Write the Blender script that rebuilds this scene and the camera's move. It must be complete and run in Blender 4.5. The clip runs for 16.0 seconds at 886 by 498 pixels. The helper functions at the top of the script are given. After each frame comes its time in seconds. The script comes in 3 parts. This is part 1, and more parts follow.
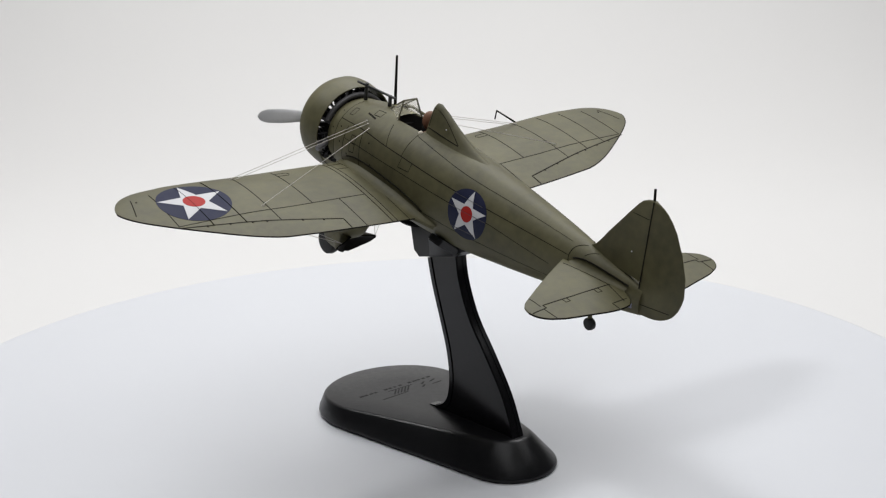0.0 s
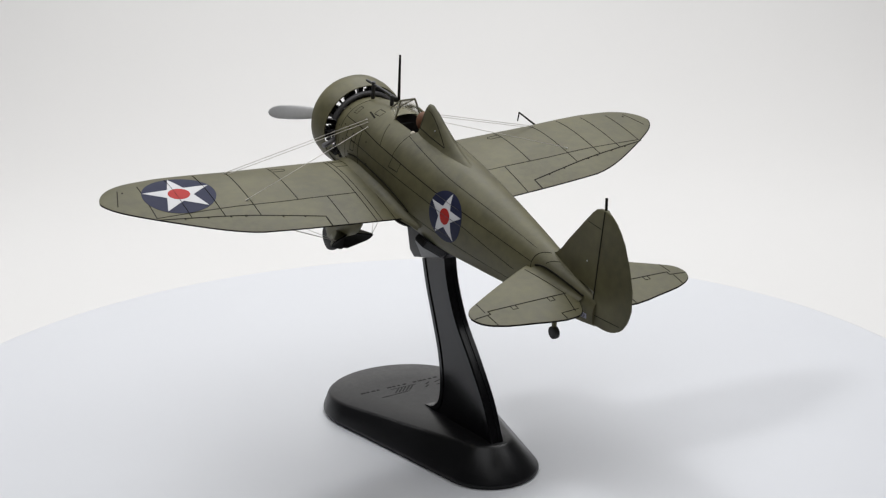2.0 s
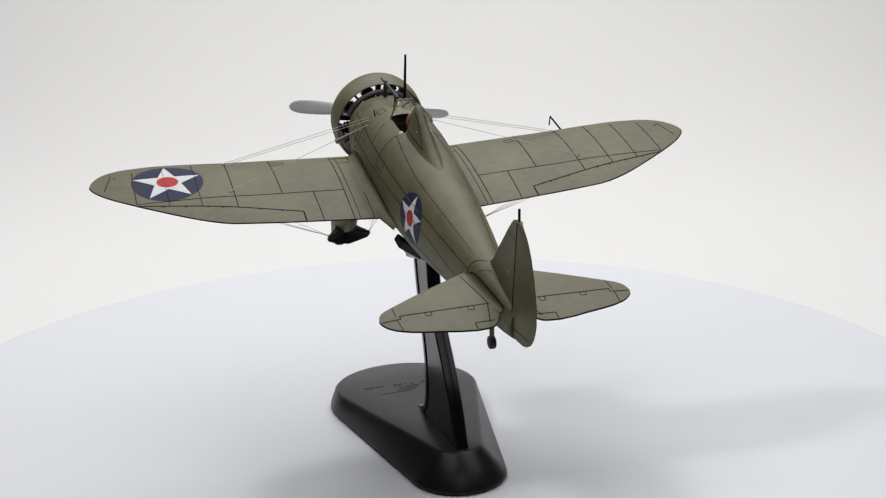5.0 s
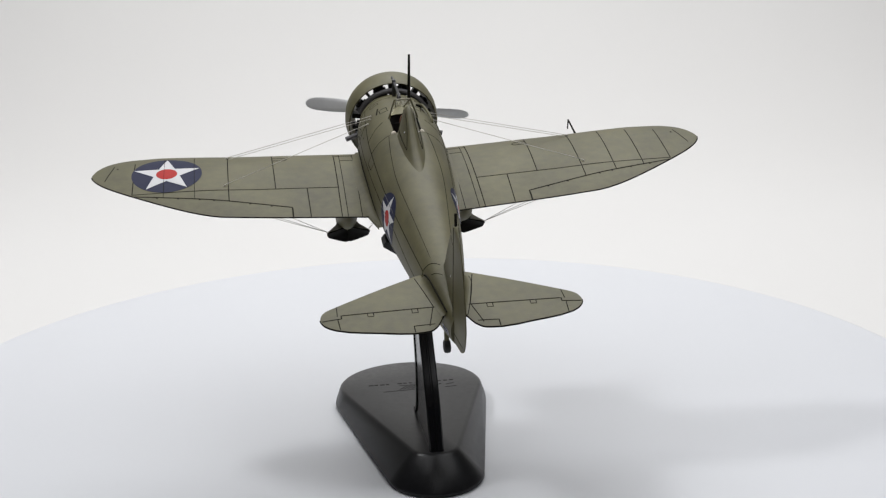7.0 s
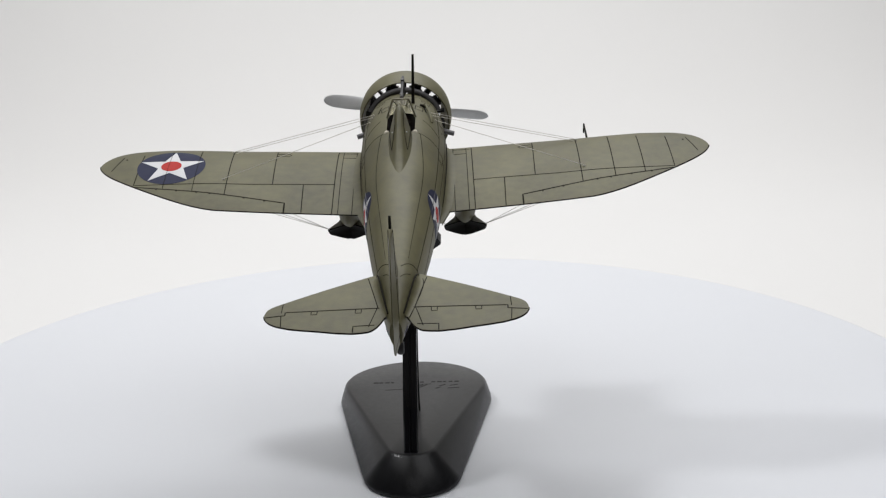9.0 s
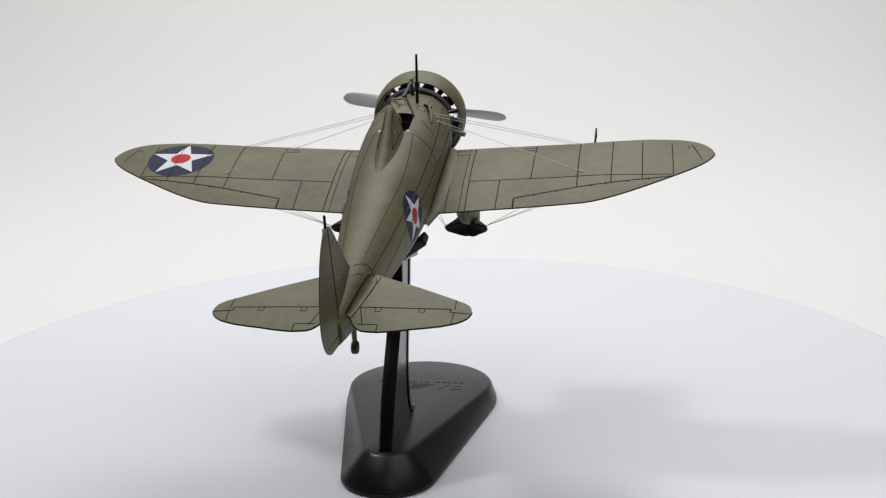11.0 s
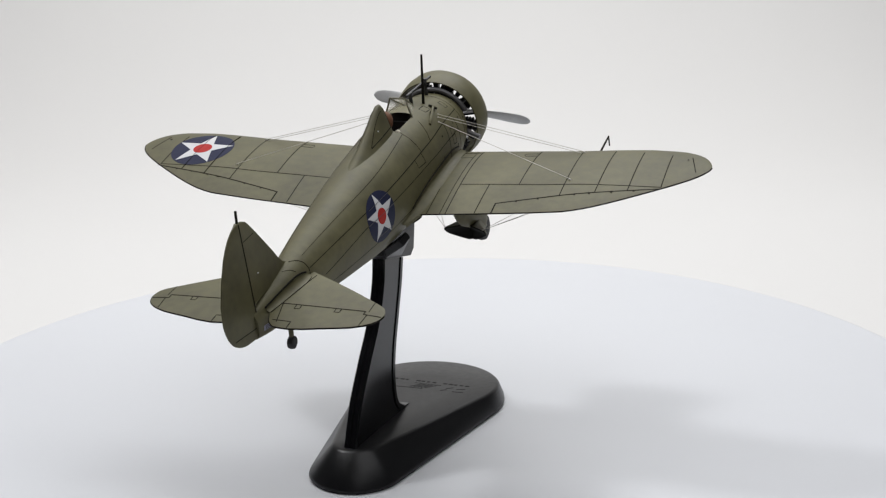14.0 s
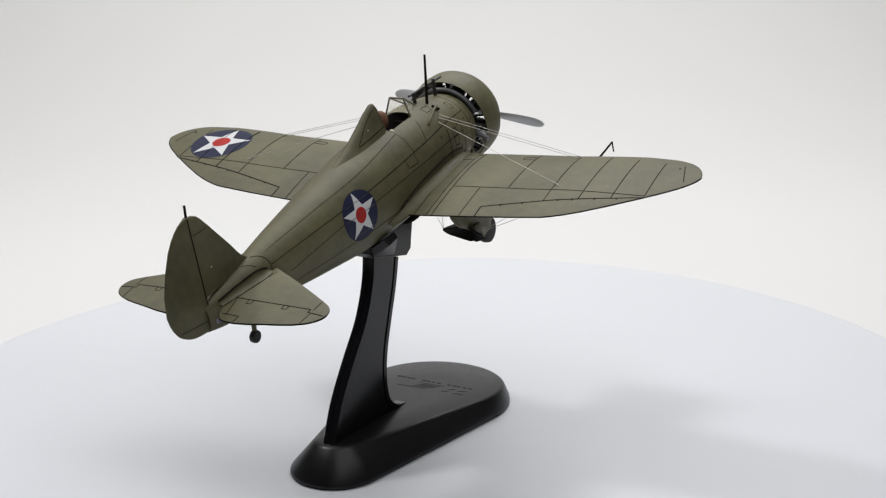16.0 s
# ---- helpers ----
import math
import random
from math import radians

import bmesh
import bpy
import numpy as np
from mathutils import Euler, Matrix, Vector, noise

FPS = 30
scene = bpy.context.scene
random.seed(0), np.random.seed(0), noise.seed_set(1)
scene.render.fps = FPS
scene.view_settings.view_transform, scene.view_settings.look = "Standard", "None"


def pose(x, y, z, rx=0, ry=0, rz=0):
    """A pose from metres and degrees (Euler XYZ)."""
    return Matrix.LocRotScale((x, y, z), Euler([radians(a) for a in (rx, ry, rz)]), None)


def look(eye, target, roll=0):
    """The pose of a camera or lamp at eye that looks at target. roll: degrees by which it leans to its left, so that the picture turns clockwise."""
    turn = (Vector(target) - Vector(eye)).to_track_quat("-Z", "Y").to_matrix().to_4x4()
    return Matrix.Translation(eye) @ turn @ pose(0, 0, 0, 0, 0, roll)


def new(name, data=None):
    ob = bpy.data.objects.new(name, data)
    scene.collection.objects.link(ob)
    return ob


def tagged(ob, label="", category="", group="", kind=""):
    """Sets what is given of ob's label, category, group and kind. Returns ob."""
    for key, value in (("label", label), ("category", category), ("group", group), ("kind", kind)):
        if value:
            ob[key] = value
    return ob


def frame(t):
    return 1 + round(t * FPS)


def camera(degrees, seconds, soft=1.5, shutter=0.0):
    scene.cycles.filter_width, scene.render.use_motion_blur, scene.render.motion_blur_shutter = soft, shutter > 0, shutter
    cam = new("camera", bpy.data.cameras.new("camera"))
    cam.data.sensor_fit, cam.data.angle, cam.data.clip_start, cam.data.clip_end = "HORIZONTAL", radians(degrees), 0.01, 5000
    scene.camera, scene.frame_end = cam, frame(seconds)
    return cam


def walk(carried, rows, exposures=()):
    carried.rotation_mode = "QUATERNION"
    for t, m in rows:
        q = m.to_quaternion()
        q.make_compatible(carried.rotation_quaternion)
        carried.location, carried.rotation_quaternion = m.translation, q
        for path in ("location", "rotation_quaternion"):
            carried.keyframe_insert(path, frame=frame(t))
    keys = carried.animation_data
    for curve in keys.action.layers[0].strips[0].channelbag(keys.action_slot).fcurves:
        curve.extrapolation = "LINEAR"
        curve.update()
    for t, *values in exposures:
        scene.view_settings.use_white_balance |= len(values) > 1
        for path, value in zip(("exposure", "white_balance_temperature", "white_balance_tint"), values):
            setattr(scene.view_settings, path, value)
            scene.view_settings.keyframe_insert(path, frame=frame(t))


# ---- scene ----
MM = 0.001
TURNS = ((0, 36.02), (1.5, 29.83), (3.5, 21.43), (7, 6.81), (9, -1.60), (12.5, -16.22), (14.5, -24.42), (16, -30.58))

# ---- camera: stands still before the turntable ----
cam = camera(35.94, 16.0, soft=1.25)
EYE = Vector((0.0, -0.3975, 0.1685))
YAW, PITCH = radians(1.144), radians(-16.041)
AIM = EYE + Vector((math.sin(YAW) * math.cos(PITCH), math.cos(YAW) * math.cos(PITCH), math.sin(PITCH)))
walk(cam, [(0, look(EYE, AIM, -1.506)), (16, look(EYE, AIM, -1.506))])

# ---- light: panel above and small side lamp, with two added fills ----
# weak even ambient fill
world = bpy.data.worlds.new("ambient_fill")
scene.world = world
world.use_nodes = True
world.node_tree.nodes["Background"].inputs[0].default_value = (0.93, 0.96, 1.0, 1)
world.node_tree.nodes["Background"].inputs[1].default_value = 0.25


def area(name, at, to, sx, sy, power, color):
    data = bpy.data.lights.new(name, "AREA")
    data.shape, data.size, data.size_y, data.energy, data.color = "RECTANGLE", sx, sy, power, color
    ob = new(name, data)
    ob.matrix_world = look(at, to)
    return ob


area("top_panel", (0.15, -0.14, 0.82), (0.10, -0.08, 0), 1.2, 1.1, 4.8, (0.980, 0.985, 1.0))
# added fill from behind that brightens the table, no known source
area("rear_fill", (0.10, 0.52, 0.74), (0.0, -0.02, 0.03), 0.6, 0.2, 2.8, (0.980, 0.985, 1.0))
area("side_lamp", (-0.45, 0.20, 0.75), (0.0, 0.0, 0.05), 0.10, 0.10, 1.7, (0.980, 0.985, 1.0))
# added unseen fill that brightens the backdrop only
area("backdrop_fill", (0.0, 0.36, 0.84), (0.0, 0.80, 0.12), 1.2, 0.16, 1.34, (1.0, 0.99, 0.98))
scene.view_settings.exposure = 0.42


# ---- materials ----
def material(name, color, rough=0.5, metal=0.0, vary=0.12, scale=400.0, bump=0.0, bscale=3000.0, spec=0.5, coat=0.0, alpha=1.0, trans=0.0):
    m = bpy.data.materials.new(name)
    m.use_nodes = True
    t = m.node_tree
    b = t.nodes["Principled BSDF"]
    b.inputs["Roughness"].default_value, b.inputs["Metallic"].default_value = rough, metal
    b.inputs["Specular IOR Level"].default_value = spec
    b.inputs["Coat Weight"].default_value = coat
    b.inputs["Transmission Weight"].default_value = trans
    geo = t.nodes.new("ShaderNodeTexCoord")
    if vary:
        n1, n2 = t.nodes.new("ShaderNodeTexNoise"), t.nodes.new("ShaderNodeTexNoise")
        n1.inputs["Scale"].default_value, n2.inputs["Scale"].default_value = scale * 0.12, scale
        n1.inputs["Detail"].default_value, n2.inputs["Detail"].default_value = 4, 5
        t.links.new(geo.outputs["Object"], n1.inputs["Vector"])
        t.links.new(geo.outputs["Object"], n2.inputs["Vector"])
        mix = t.nodes.new("ShaderNodeMath")
        mix.operation = "MULTIPLY_ADD"
        mix.inputs[1].default_value = 0.4
        t.links.new(n2.outputs["Fac"], mix.inputs[0])
        half = t.nodes.new("ShaderNodeMath")
        half.operation = "MULTIPLY"
        half.inputs[1].default_value = 0.6
        t.links.new(n1.outputs["Fac"], half.inputs[0])
        t.links.new(half.outputs[0], mix.inputs[2])
        ramp = t.nodes.new("ShaderNodeValToRGB")
        ramp.color_ramp.elements[0].position, ramp.color_ramp.elements[1].position = 0.3, 0.7
        ramp.color_ramp.elements[0].color = (*[c * (1 - vary) for c in color], 1)
        ramp.color_ramp.elements[1].color = (*[min(1, c * (1 + vary)) for c in color], 1)
        t.links.new(mix.outputs[0], ramp.inputs[0])
        t.links.new(ramp.outputs[0], b.inputs["Base Color"])
        rr = t.nodes.new("ShaderNodeMapRange")
        rr.inputs["To Min"].default_value, rr.inputs["To Max"].default_value = max(0.02, rough - 0.08), min(1, rough + 0.08)
        t.links.new(n2.outputs["Fac"], rr.inputs["Value"])
        t.links.new(rr.outputs[0], b.inputs["Roughness"])
    else:
        b.inputs["Base Color"].default_value = (*color, 1)
    if bump:
        nb = t.nodes.new("ShaderNodeTexNoise")
        nb.inputs["Scale"].default_value, nb.inputs["Detail"].default_value = bscale, 3
        t.links.new(geo.outputs["Object"], nb.inputs["Vector"])
        bp = t.nodes.new("ShaderNodeBump")
        bp.inputs["Strength"].default_value, bp.inputs["Distance"].default_value = bump, 0.0001
        t.links.new(nb.outputs["Fac"], bp.inputs["Height"])
        t.links.new(bp.outputs[0], b.inputs["Normal"])
    return m


OLIVE = material("olive_paint", (0.090, 0.083, 0.041), 0.55, vary=0.34, scale=420, bump=0.25, spec=0.32)
LINE = material("panel_wash", (0.012, 0.011, 0.008), 0.9, vary=0.3, scale=900, spec=0.12)
BLACK = material("black_plastic", (0.008, 0.008, 0.009), 0.32, vary=0.2, scale=600, bump=0.3, bscale=2500, spec=0.3)
GLOSSBLACK = material("smooth_black_plastic", (0.006, 0.006, 0.007), 0.18, vary=0.08, scale=120, spec=0.27)
# near black: shade painted on the spat rear, and the dark belly cover
SPAT = material("spat_shade_and_cover_dark", (0.006, 0.0058, 0.0045), 0.8, vary=0.2, scale=500, bump=0.1, spec=0.1)
MARK = material("moulded_mark_black", (0.004, 0.004, 0.004), 0.5, vary=0.2, scale=500, spec=0.15)
PLATE = material("pale_plate", (0.22, 0.22, 0.29), 0.5, vary=0.1, scale=900)
RUBBER = material("dark_rubber", (0.015, 0.015, 0.015), 0.7, vary=0.2, scale=900)
GUNMETAL = material("gun_metal", (0.018, 0.018, 0.019), 0.45, 0.0, vary=0.2, scale=900)
PIPE = material("exhaust_pipe_grey", (0.115, 0.112, 0.115), 0.45, 0.2, vary=0.2, scale=900)
STEEL = material("grey_painted_metal", (0.60, 0.60, 0.605), 0.45, 0.0, vary=0.08, scale=700)
WIRE = material("pale_wire", (0.52, 0.49, 0.44), 0.4, 0.0, vary=0.15, scale=900)
WHITE = material("white_decal", (0.56, 0.56, 0.57), 0.55, vary=0.03, scale=500, spec=0.15)
BLUE = material("blue_decal", (0.015, 0.018, 0.046), 0.6, vary=0.10, scale=500, spec=0.15)
RED = material("red_decal", (0.36, 0.017, 0.013), 0.55, vary=0.06, scale=500, spec=0.15)
CREASE = material("worn_decal_crease", (0.06, 0.06, 0.07), 0.6, vary=0.3, scale=900)
BROWN = material("brown_paint", (0.15, 0.062, 0.028), 0.7, vary=0.2, scale=800)
PALE = material("pale_paint", (0.6, 0.55, 0.45), 0.6, vary=0.1, scale=800)
DARK = material("dark_interior", (0.016, 0.015, 0.013), 0.7, vary=0.2, scale=800)
GLASS = material("cloudy_clear_plastic", (0.93, 0.92, 0.88), 0.12, vary=0, trans=0.93)
FRAME = material("pale_olive_frame", (0.16, 0.15, 0.095), 0.5, vary=0.2, scale=900)
TABLEWHITE = material("white_turntable", (0.598, 0.609, 0.634), 0.42, vary=0.012, scale=60)
SWEEP = material("white_backdrop_cloth", (0.64, 0.632, 0.62), 0.9, vary=0.012, scale=8, bump=0.03, bscale=300)


# dark surfaces out of view that keep bounce light off the model
UNSEENSIDE = material("unseen_side_dark", (0.06, 0.06, 0.062), 0.9, vary=0.06, scale=8)
UNSEENDARK = material("unseen_dark_surround", (0.05, 0.05, 0.055), 0.9, vary=0.1, scale=8)


# ---- mesh tools (millimetres) ----
def link(name, bm, mat, parent=None, label="", smooth=True):
    bmesh.ops.recalc_face_normals(bm, faces=bm.faces)
    me = bpy.data.meshes.new(name)
    for v in bm.verts:
        v.co *= MM
    for f in bm.faces:
        f.smooth = smooth
    bm.to_mesh(me)
    bm.free()
    me.materials.append(mat)
    ob = new(name, me)
    if parent:
        ob.parent = parent
    if label:
        tagged(ob, label)
    return ob


def part(name, bm, mat, parent, label="", sharp=35):
    ob = link(name, bm, mat, parent, label)
    ob.data.set_sharp_from_angle(angle=radians(sharp))
    return ob


def loft(rings, closed=True, caps=True):
    """Rings of equal count joined into a skin."""
    bm = bmesh.new()
    vs = [[bm.verts.new(p) for p in r] for r in rings]
    n = len(rings[0])
    for a, b in zip(vs, vs[1:]):
        for i in range(n if closed else n - 1):
            j = (i + 1) % n
            bm.faces.new((a[i], a[j], b[j], b[i]))
    if caps and closed:
        bm.faces.new(vs[0])
        bm.faces.new(vs[-1])
    return bm


def tube(points, r, n=8, bm=None, r2=None):
    """A round rod along points, tapering from r to r2."""
    own = bm or bmesh.new()
    pts = [Vector(p) for p in points]
    r2 = r if r2 is None else r2
    rings = []
    for i, p in enumerate(pts):
        d = (pts[min(i + 1, len(pts) - 1)] - pts[max(i - 1, 0)]).normalized()
        side = d.cross(Vector((0, 0, 1)) if abs(d.z) < 0.9 else Vector((0, 1, 0))).normalized()
        up = side.cross(d)
        k = i / (len(pts) - 1)
        rr = r + (r2 - r) * k
        rings.append([own.verts.new(p + (side * math.cos(a) + up * math.sin(a)) * rr) for a in (2 * math.pi * q / n for q in range(n))])
    for a, b in zip(rings, rings[1:]):
        for i in range(n):
            own.faces.new((a[i], a[(i + 1) % n], b[(i + 1) % n], b[i]))
    own.faces.new(rings[0])
    own.faces.new(rings[-1])
    return own


def prism(outline, h, axis="x", centre=0.0, bevel=0.0, seg=2):
    """A plate: outline of (a, b) pairs, thickness 2h across axis x (a, b = y, z) or z (a, b = x, y)."""
    bm = bmesh.new()
    place = {"x": lambda a, b, s: (centre + s, a, b), "z": lambda a, b, s: (a, b, centre + s), "y": lambda a, b, s: (a, centre + s, b)}[axis]
    lo = [bm.verts.new(place(a, b, -h)) for a, b in outline]
    hi = [bm.verts.new(place(a, b, h)) for a, b in outline]
    n = len(outline)
    bm.faces.new(lo)
    bm.faces.new(hi)
    for i in range(n):
        bm.faces.new((lo[i], lo[(i + 1) % n], hi[(i + 1) % n], hi[i]))
    bmesh.ops.recalc_face_normals(bm, faces=bm.faces)
    if bevel:
        edges = [e for e in bm.edges if len(e.link_faces) == 2 and e.calc_face_angle(0) > 0.6]
        bmesh.ops.bevel(bm, geom=edges, offset=bevel, segments=seg, affect="EDGES", profile=0.6, clamp_overlap=True)
    return bm


def interp(x, table):
    """Smooth (monotone cubic) value of a table of (x, y) pairs sorted by x."""
    xs = [p[0] for p in table]
    ys = [p[1] for p in table]
    if x <= xs[0]:
        return ys[0]
    if x >= xs[-1]:
        return ys[-1]
    i = max(k for k in range(len(xs)) if xs[k] <= x)
    i = min(i, len(xs) - 2)
    d = [(ys[k + 1] - ys[k]) / (xs[k + 1] - xs[k]) for k in range(len(xs) - 1)]

    def m(k):
        if k == 0:
            return d[0]
        if k == len(xs) - 1:
            return d[-1]
        return 0 if d[k - 1] * d[k] <= 0 else 2 * d[k - 1] * d[k] / (d[k - 1] + d[k])
    h = xs[i + 1] - xs[i]
    s = (x - xs[i]) / h
    return ((2 * s**3 - 3 * s**2 + 1) * ys[i] + (s**3 - 2 * s**2 + s) * h * m(i) + (-2 * s**3 + 3 * s**2) * ys[i + 1] + (s**3 - s**2) * h * m(i + 1))


def spline(points, n=6, closed=False):
    """Catmull-Rom curve through 2D or 3D points."""
    pts = [Vector(p) for p in points]
    out = []
    m = len(pts)
    for i in range(m if closed else m - 1):
        if closed:
            a, b, c, e = pts[i - 1], pts[i], pts[(i + 1) % m], pts[(i + 2) % m]
        else:
            a, b, c, e = pts[max(i - 1, 0)], pts[i], pts[i + 1], pts[min(i + 2, m - 1)]
        for k in range(n):
            t = k / n
            out.append(0.5 * ((2 * b) + (c - a) * t + (2 * a - 5 * b + 4 * c - e) * t * t + (3 * b - a - 3 * c + e) * t**3))
    if not closed:
        out.append(pts[-1])
    return out


def ribbon(path, surf, width=0.28, lift=0.055, step=0.7, close=False):
    """A thin raised line on a surface: path of parameter pairs, surf(p, q, lift) gives the place."""
    pts = []
    for (a, b), (c, e) in zip(path, path[1:]):
        k = max(1, int(math.hypot(c - a, e - b) / step))
        pts += [(a + (c - a) * i / k, b + (e - b) * i / k) for i in range(k)]
    pts.append(path[-1])
    bm = bmesh.new()
    rows = []
    for i, (a, b) in enumerate(pts):
        p0, p1 = pts[max(0, i - 1)], pts[min(len(pts) - 1, i + 1)]
        d = Vector((p1[0] - p0[0], p1[1] - p0[1]))
        d.normalize()
        n = Vector((-d.y, d.x)) * width / 2
        rows.append([bm.verts.new(surf(a + n.x * s, b + n.y * s, l)) for s, l in ((-1, -0.02), (-0.7, lift), (0.7, lift), (1, -0.02))])
    for r, q in zip(rows, rows[1:]):
        for i in range(3):
            bm.faces.new((r[i], r[i + 1], q[i + 1], q[i]))
    return bm


def patch(outline, centre, surf, lift, rings=7):
    """A thin decal: a star-shaped outline about a centre, laid on a surface."""
    bm = bmesh.new()
    mid = bm.verts.new(surf(*centre, lift))
    last = None
    for k in range(1, rings + 1):
        f = k / rings
        ring = [bm.verts.new(surf(centre[0] + (a - centre[0]) * f, centre[1] + (b - centre[1]) * f, lift)) for a, b in outline]
        n = len(ring)
        for i in range(n):
            j = (i + 1) % n
            if last:
                bm.faces.new((last[i], last[j], ring[j], ring[i]))
            else:
                bm.faces.new((mid, ring[j], ring[i]))
        last = ring
    edge = [bm.verts.new(surf(a, b, -0.02)) for a, b in outline]
    for i in range(len(edge)):
        j = (i + 1) % len(edge)
        bm.faces.new((last[i], last[j], edge[j], edge[i]))
    return bm


def circle(cx, cy, r, n=48, ry=None):
    return [(cx + r * math.cos(2 * math.pi * i / n), cy + (ry or r) * math.sin(2 * math.pi * i / n)) for i in range(n)]


def star(cx, cy, r, up=math.pi / 2, per=4):
    tips = []
    for i in range(10):
        rr = r if i % 2 == 0 else r * 0.40
        a = up + i * math.pi / 5
        tips.append((cx + rr * math.cos(a), cy + rr * math.sin(a)))
    out = []
    for p, q in zip(tips, tips[1:] + tips[:1]):
        out += [(p[0] + (q[0] - p[0]) * k / per, p[1] + (q[1] - p[1]) * k / per) for k in range(per)]
    return out


def roundel(parent, surf, centre, r, up=math.pi / 2):
    disc = part("roundel", patch(circle(*centre, r), centre, surf, 0.06, 10), BLUE, parent, "round dark blue decal with white star", 80)
    part("star", patch(star(*centre, r * 0.97, up), centre, surf, 0.115, 10), WHITE, disc, "white five-pointed star", 80)
    part("centre_disc", patch(circle(*centre, r * 0.30, 32), centre, surf, 0.16), RED, disc, "red centre disc", 80)


# ---- setting: white backdrop with unseen dark surrounds ----
def build_setting():
    bm = bmesh.new()
    # sweep: floor runs back and curves up into the back wall
    path = [(-0.34, -0.032), (0.45, -0.032)]
    for k in range(1, 13):
        a = k / 12 * math.pi / 2
        path.append((0.45 + 0.40 * math.sin(a), -0.032 + 0.40 * (1 - math.cos(a))))
    path += [(0.85, 0.9)]
    rows = [[bm.verts.new((x * 1000, y * 1000, z * 1000)) for x in (-0.95, -0.5, 0, 0.5, 0.95)] for y, z in path]
    for a, b in zip(rows, rows[1:]):
        for i in range(4):
            bm.faces.new((a[i], a[i + 1], b[i + 1], b[i]))
    sweep = link("backdrop", bm, SWEEP)
    tagged(sweep, "seamless white cloth backdrop curving up behind the turntable", "backdrop", kind="structure")
    # unseen floor, walls and ceiling, added dark to hold back bounce light
    b = prism([(-960, -1100), (960, -1100), (960, 860), (-960, 860)], 4, "z", -40)
    tagged(link("floor", b, UNSEENDARK, smooth=False), "unseen dark floor round the backdrop, added to cut bounce light", "floor", kind="structure")
    for nm, x in (("wall_west", -0.96), ("wall_east", 0.96)):
        b = prism([(-1100, -60), (860, -60), (860, 900), (-1100, 900)], 4, "x", x * 1000)
        w = link(nm, b, UNSEENSIDE, smooth=False)
        tagged(w, "unseen dark grey side wall, added to cut bounce light", "wall", kind="structure")
    b = prism([(-960, -60), (960, -60), (960, 900), (-960, 900)], 4, "y", -1105)
    tagged(link("wall_south", b, UNSEENDARK, smooth=False), "plain unseen dark wall behind the camera", "wall", kind="structure")
    b = prism([(-960, -1100), (960, -1100), (960, 860), (-960, 860)], 4, "z", 905)
    tagged(link("ceiling", b, UNSEENDARK, smooth=False), "unseen dark ceiling, added to cut bounce light", "ceiling", kind="structure")


def build_turntable():
    top = new("turntable")
    tagged(top, "round white turntable disc with a smooth satin top", "turntable")
    rings = []
    for r, z in ((20, -4), (170, -4), (173.5, -3.2), (175.6, -1.8), (175.6, -0.9), (174.8, -0.2), (173.6, 0), (60, 0), (3, 0)):
        rings.append([(r * math.cos(a), r * math.sin(a), z) for a in (2 * math.pi * k / 180 for k in range(180))])
    part("disc", loft(rings), TABLEWHITE, top, "white satin disc")
    rings = []
    for r, z in ((100, -32), (102, -31), (102, -6), (100, -4.01)):
        rings.append([(r * math.cos(a), r * math.sin(a), z) for a in (2 * math.pi * k / 96 for k in range(96))])
    part("base", loft(rings), TABLEWHITE, top)
    return top


# ---- display stand ----
SX = -2.0


def teardrop(y1, r1, y2, r2, x=SX, n=28, m=20):
    """Outline of two circles on the y axis with their common tangents, counted from the rear."""
    d = y1 - y2
    k = math.asin((r1 - r2) / d)
    out = []
    for i in range(n + 1):
        a = -k + (math.pi + 2 * k) * i / n
        out.append((x + r1 * math.cos(a), y1 + r1 * math.sin(a)))
    for i in range(m + 1):
        a = math.pi + k + (math.pi - 2 * k) * i / m
        out.append((x + r2 * math.cos(a), y2 + r2 * math.sin(a)))
    return out


def base_top(y):
    return 7.9 - 0.05 * (y + 11)


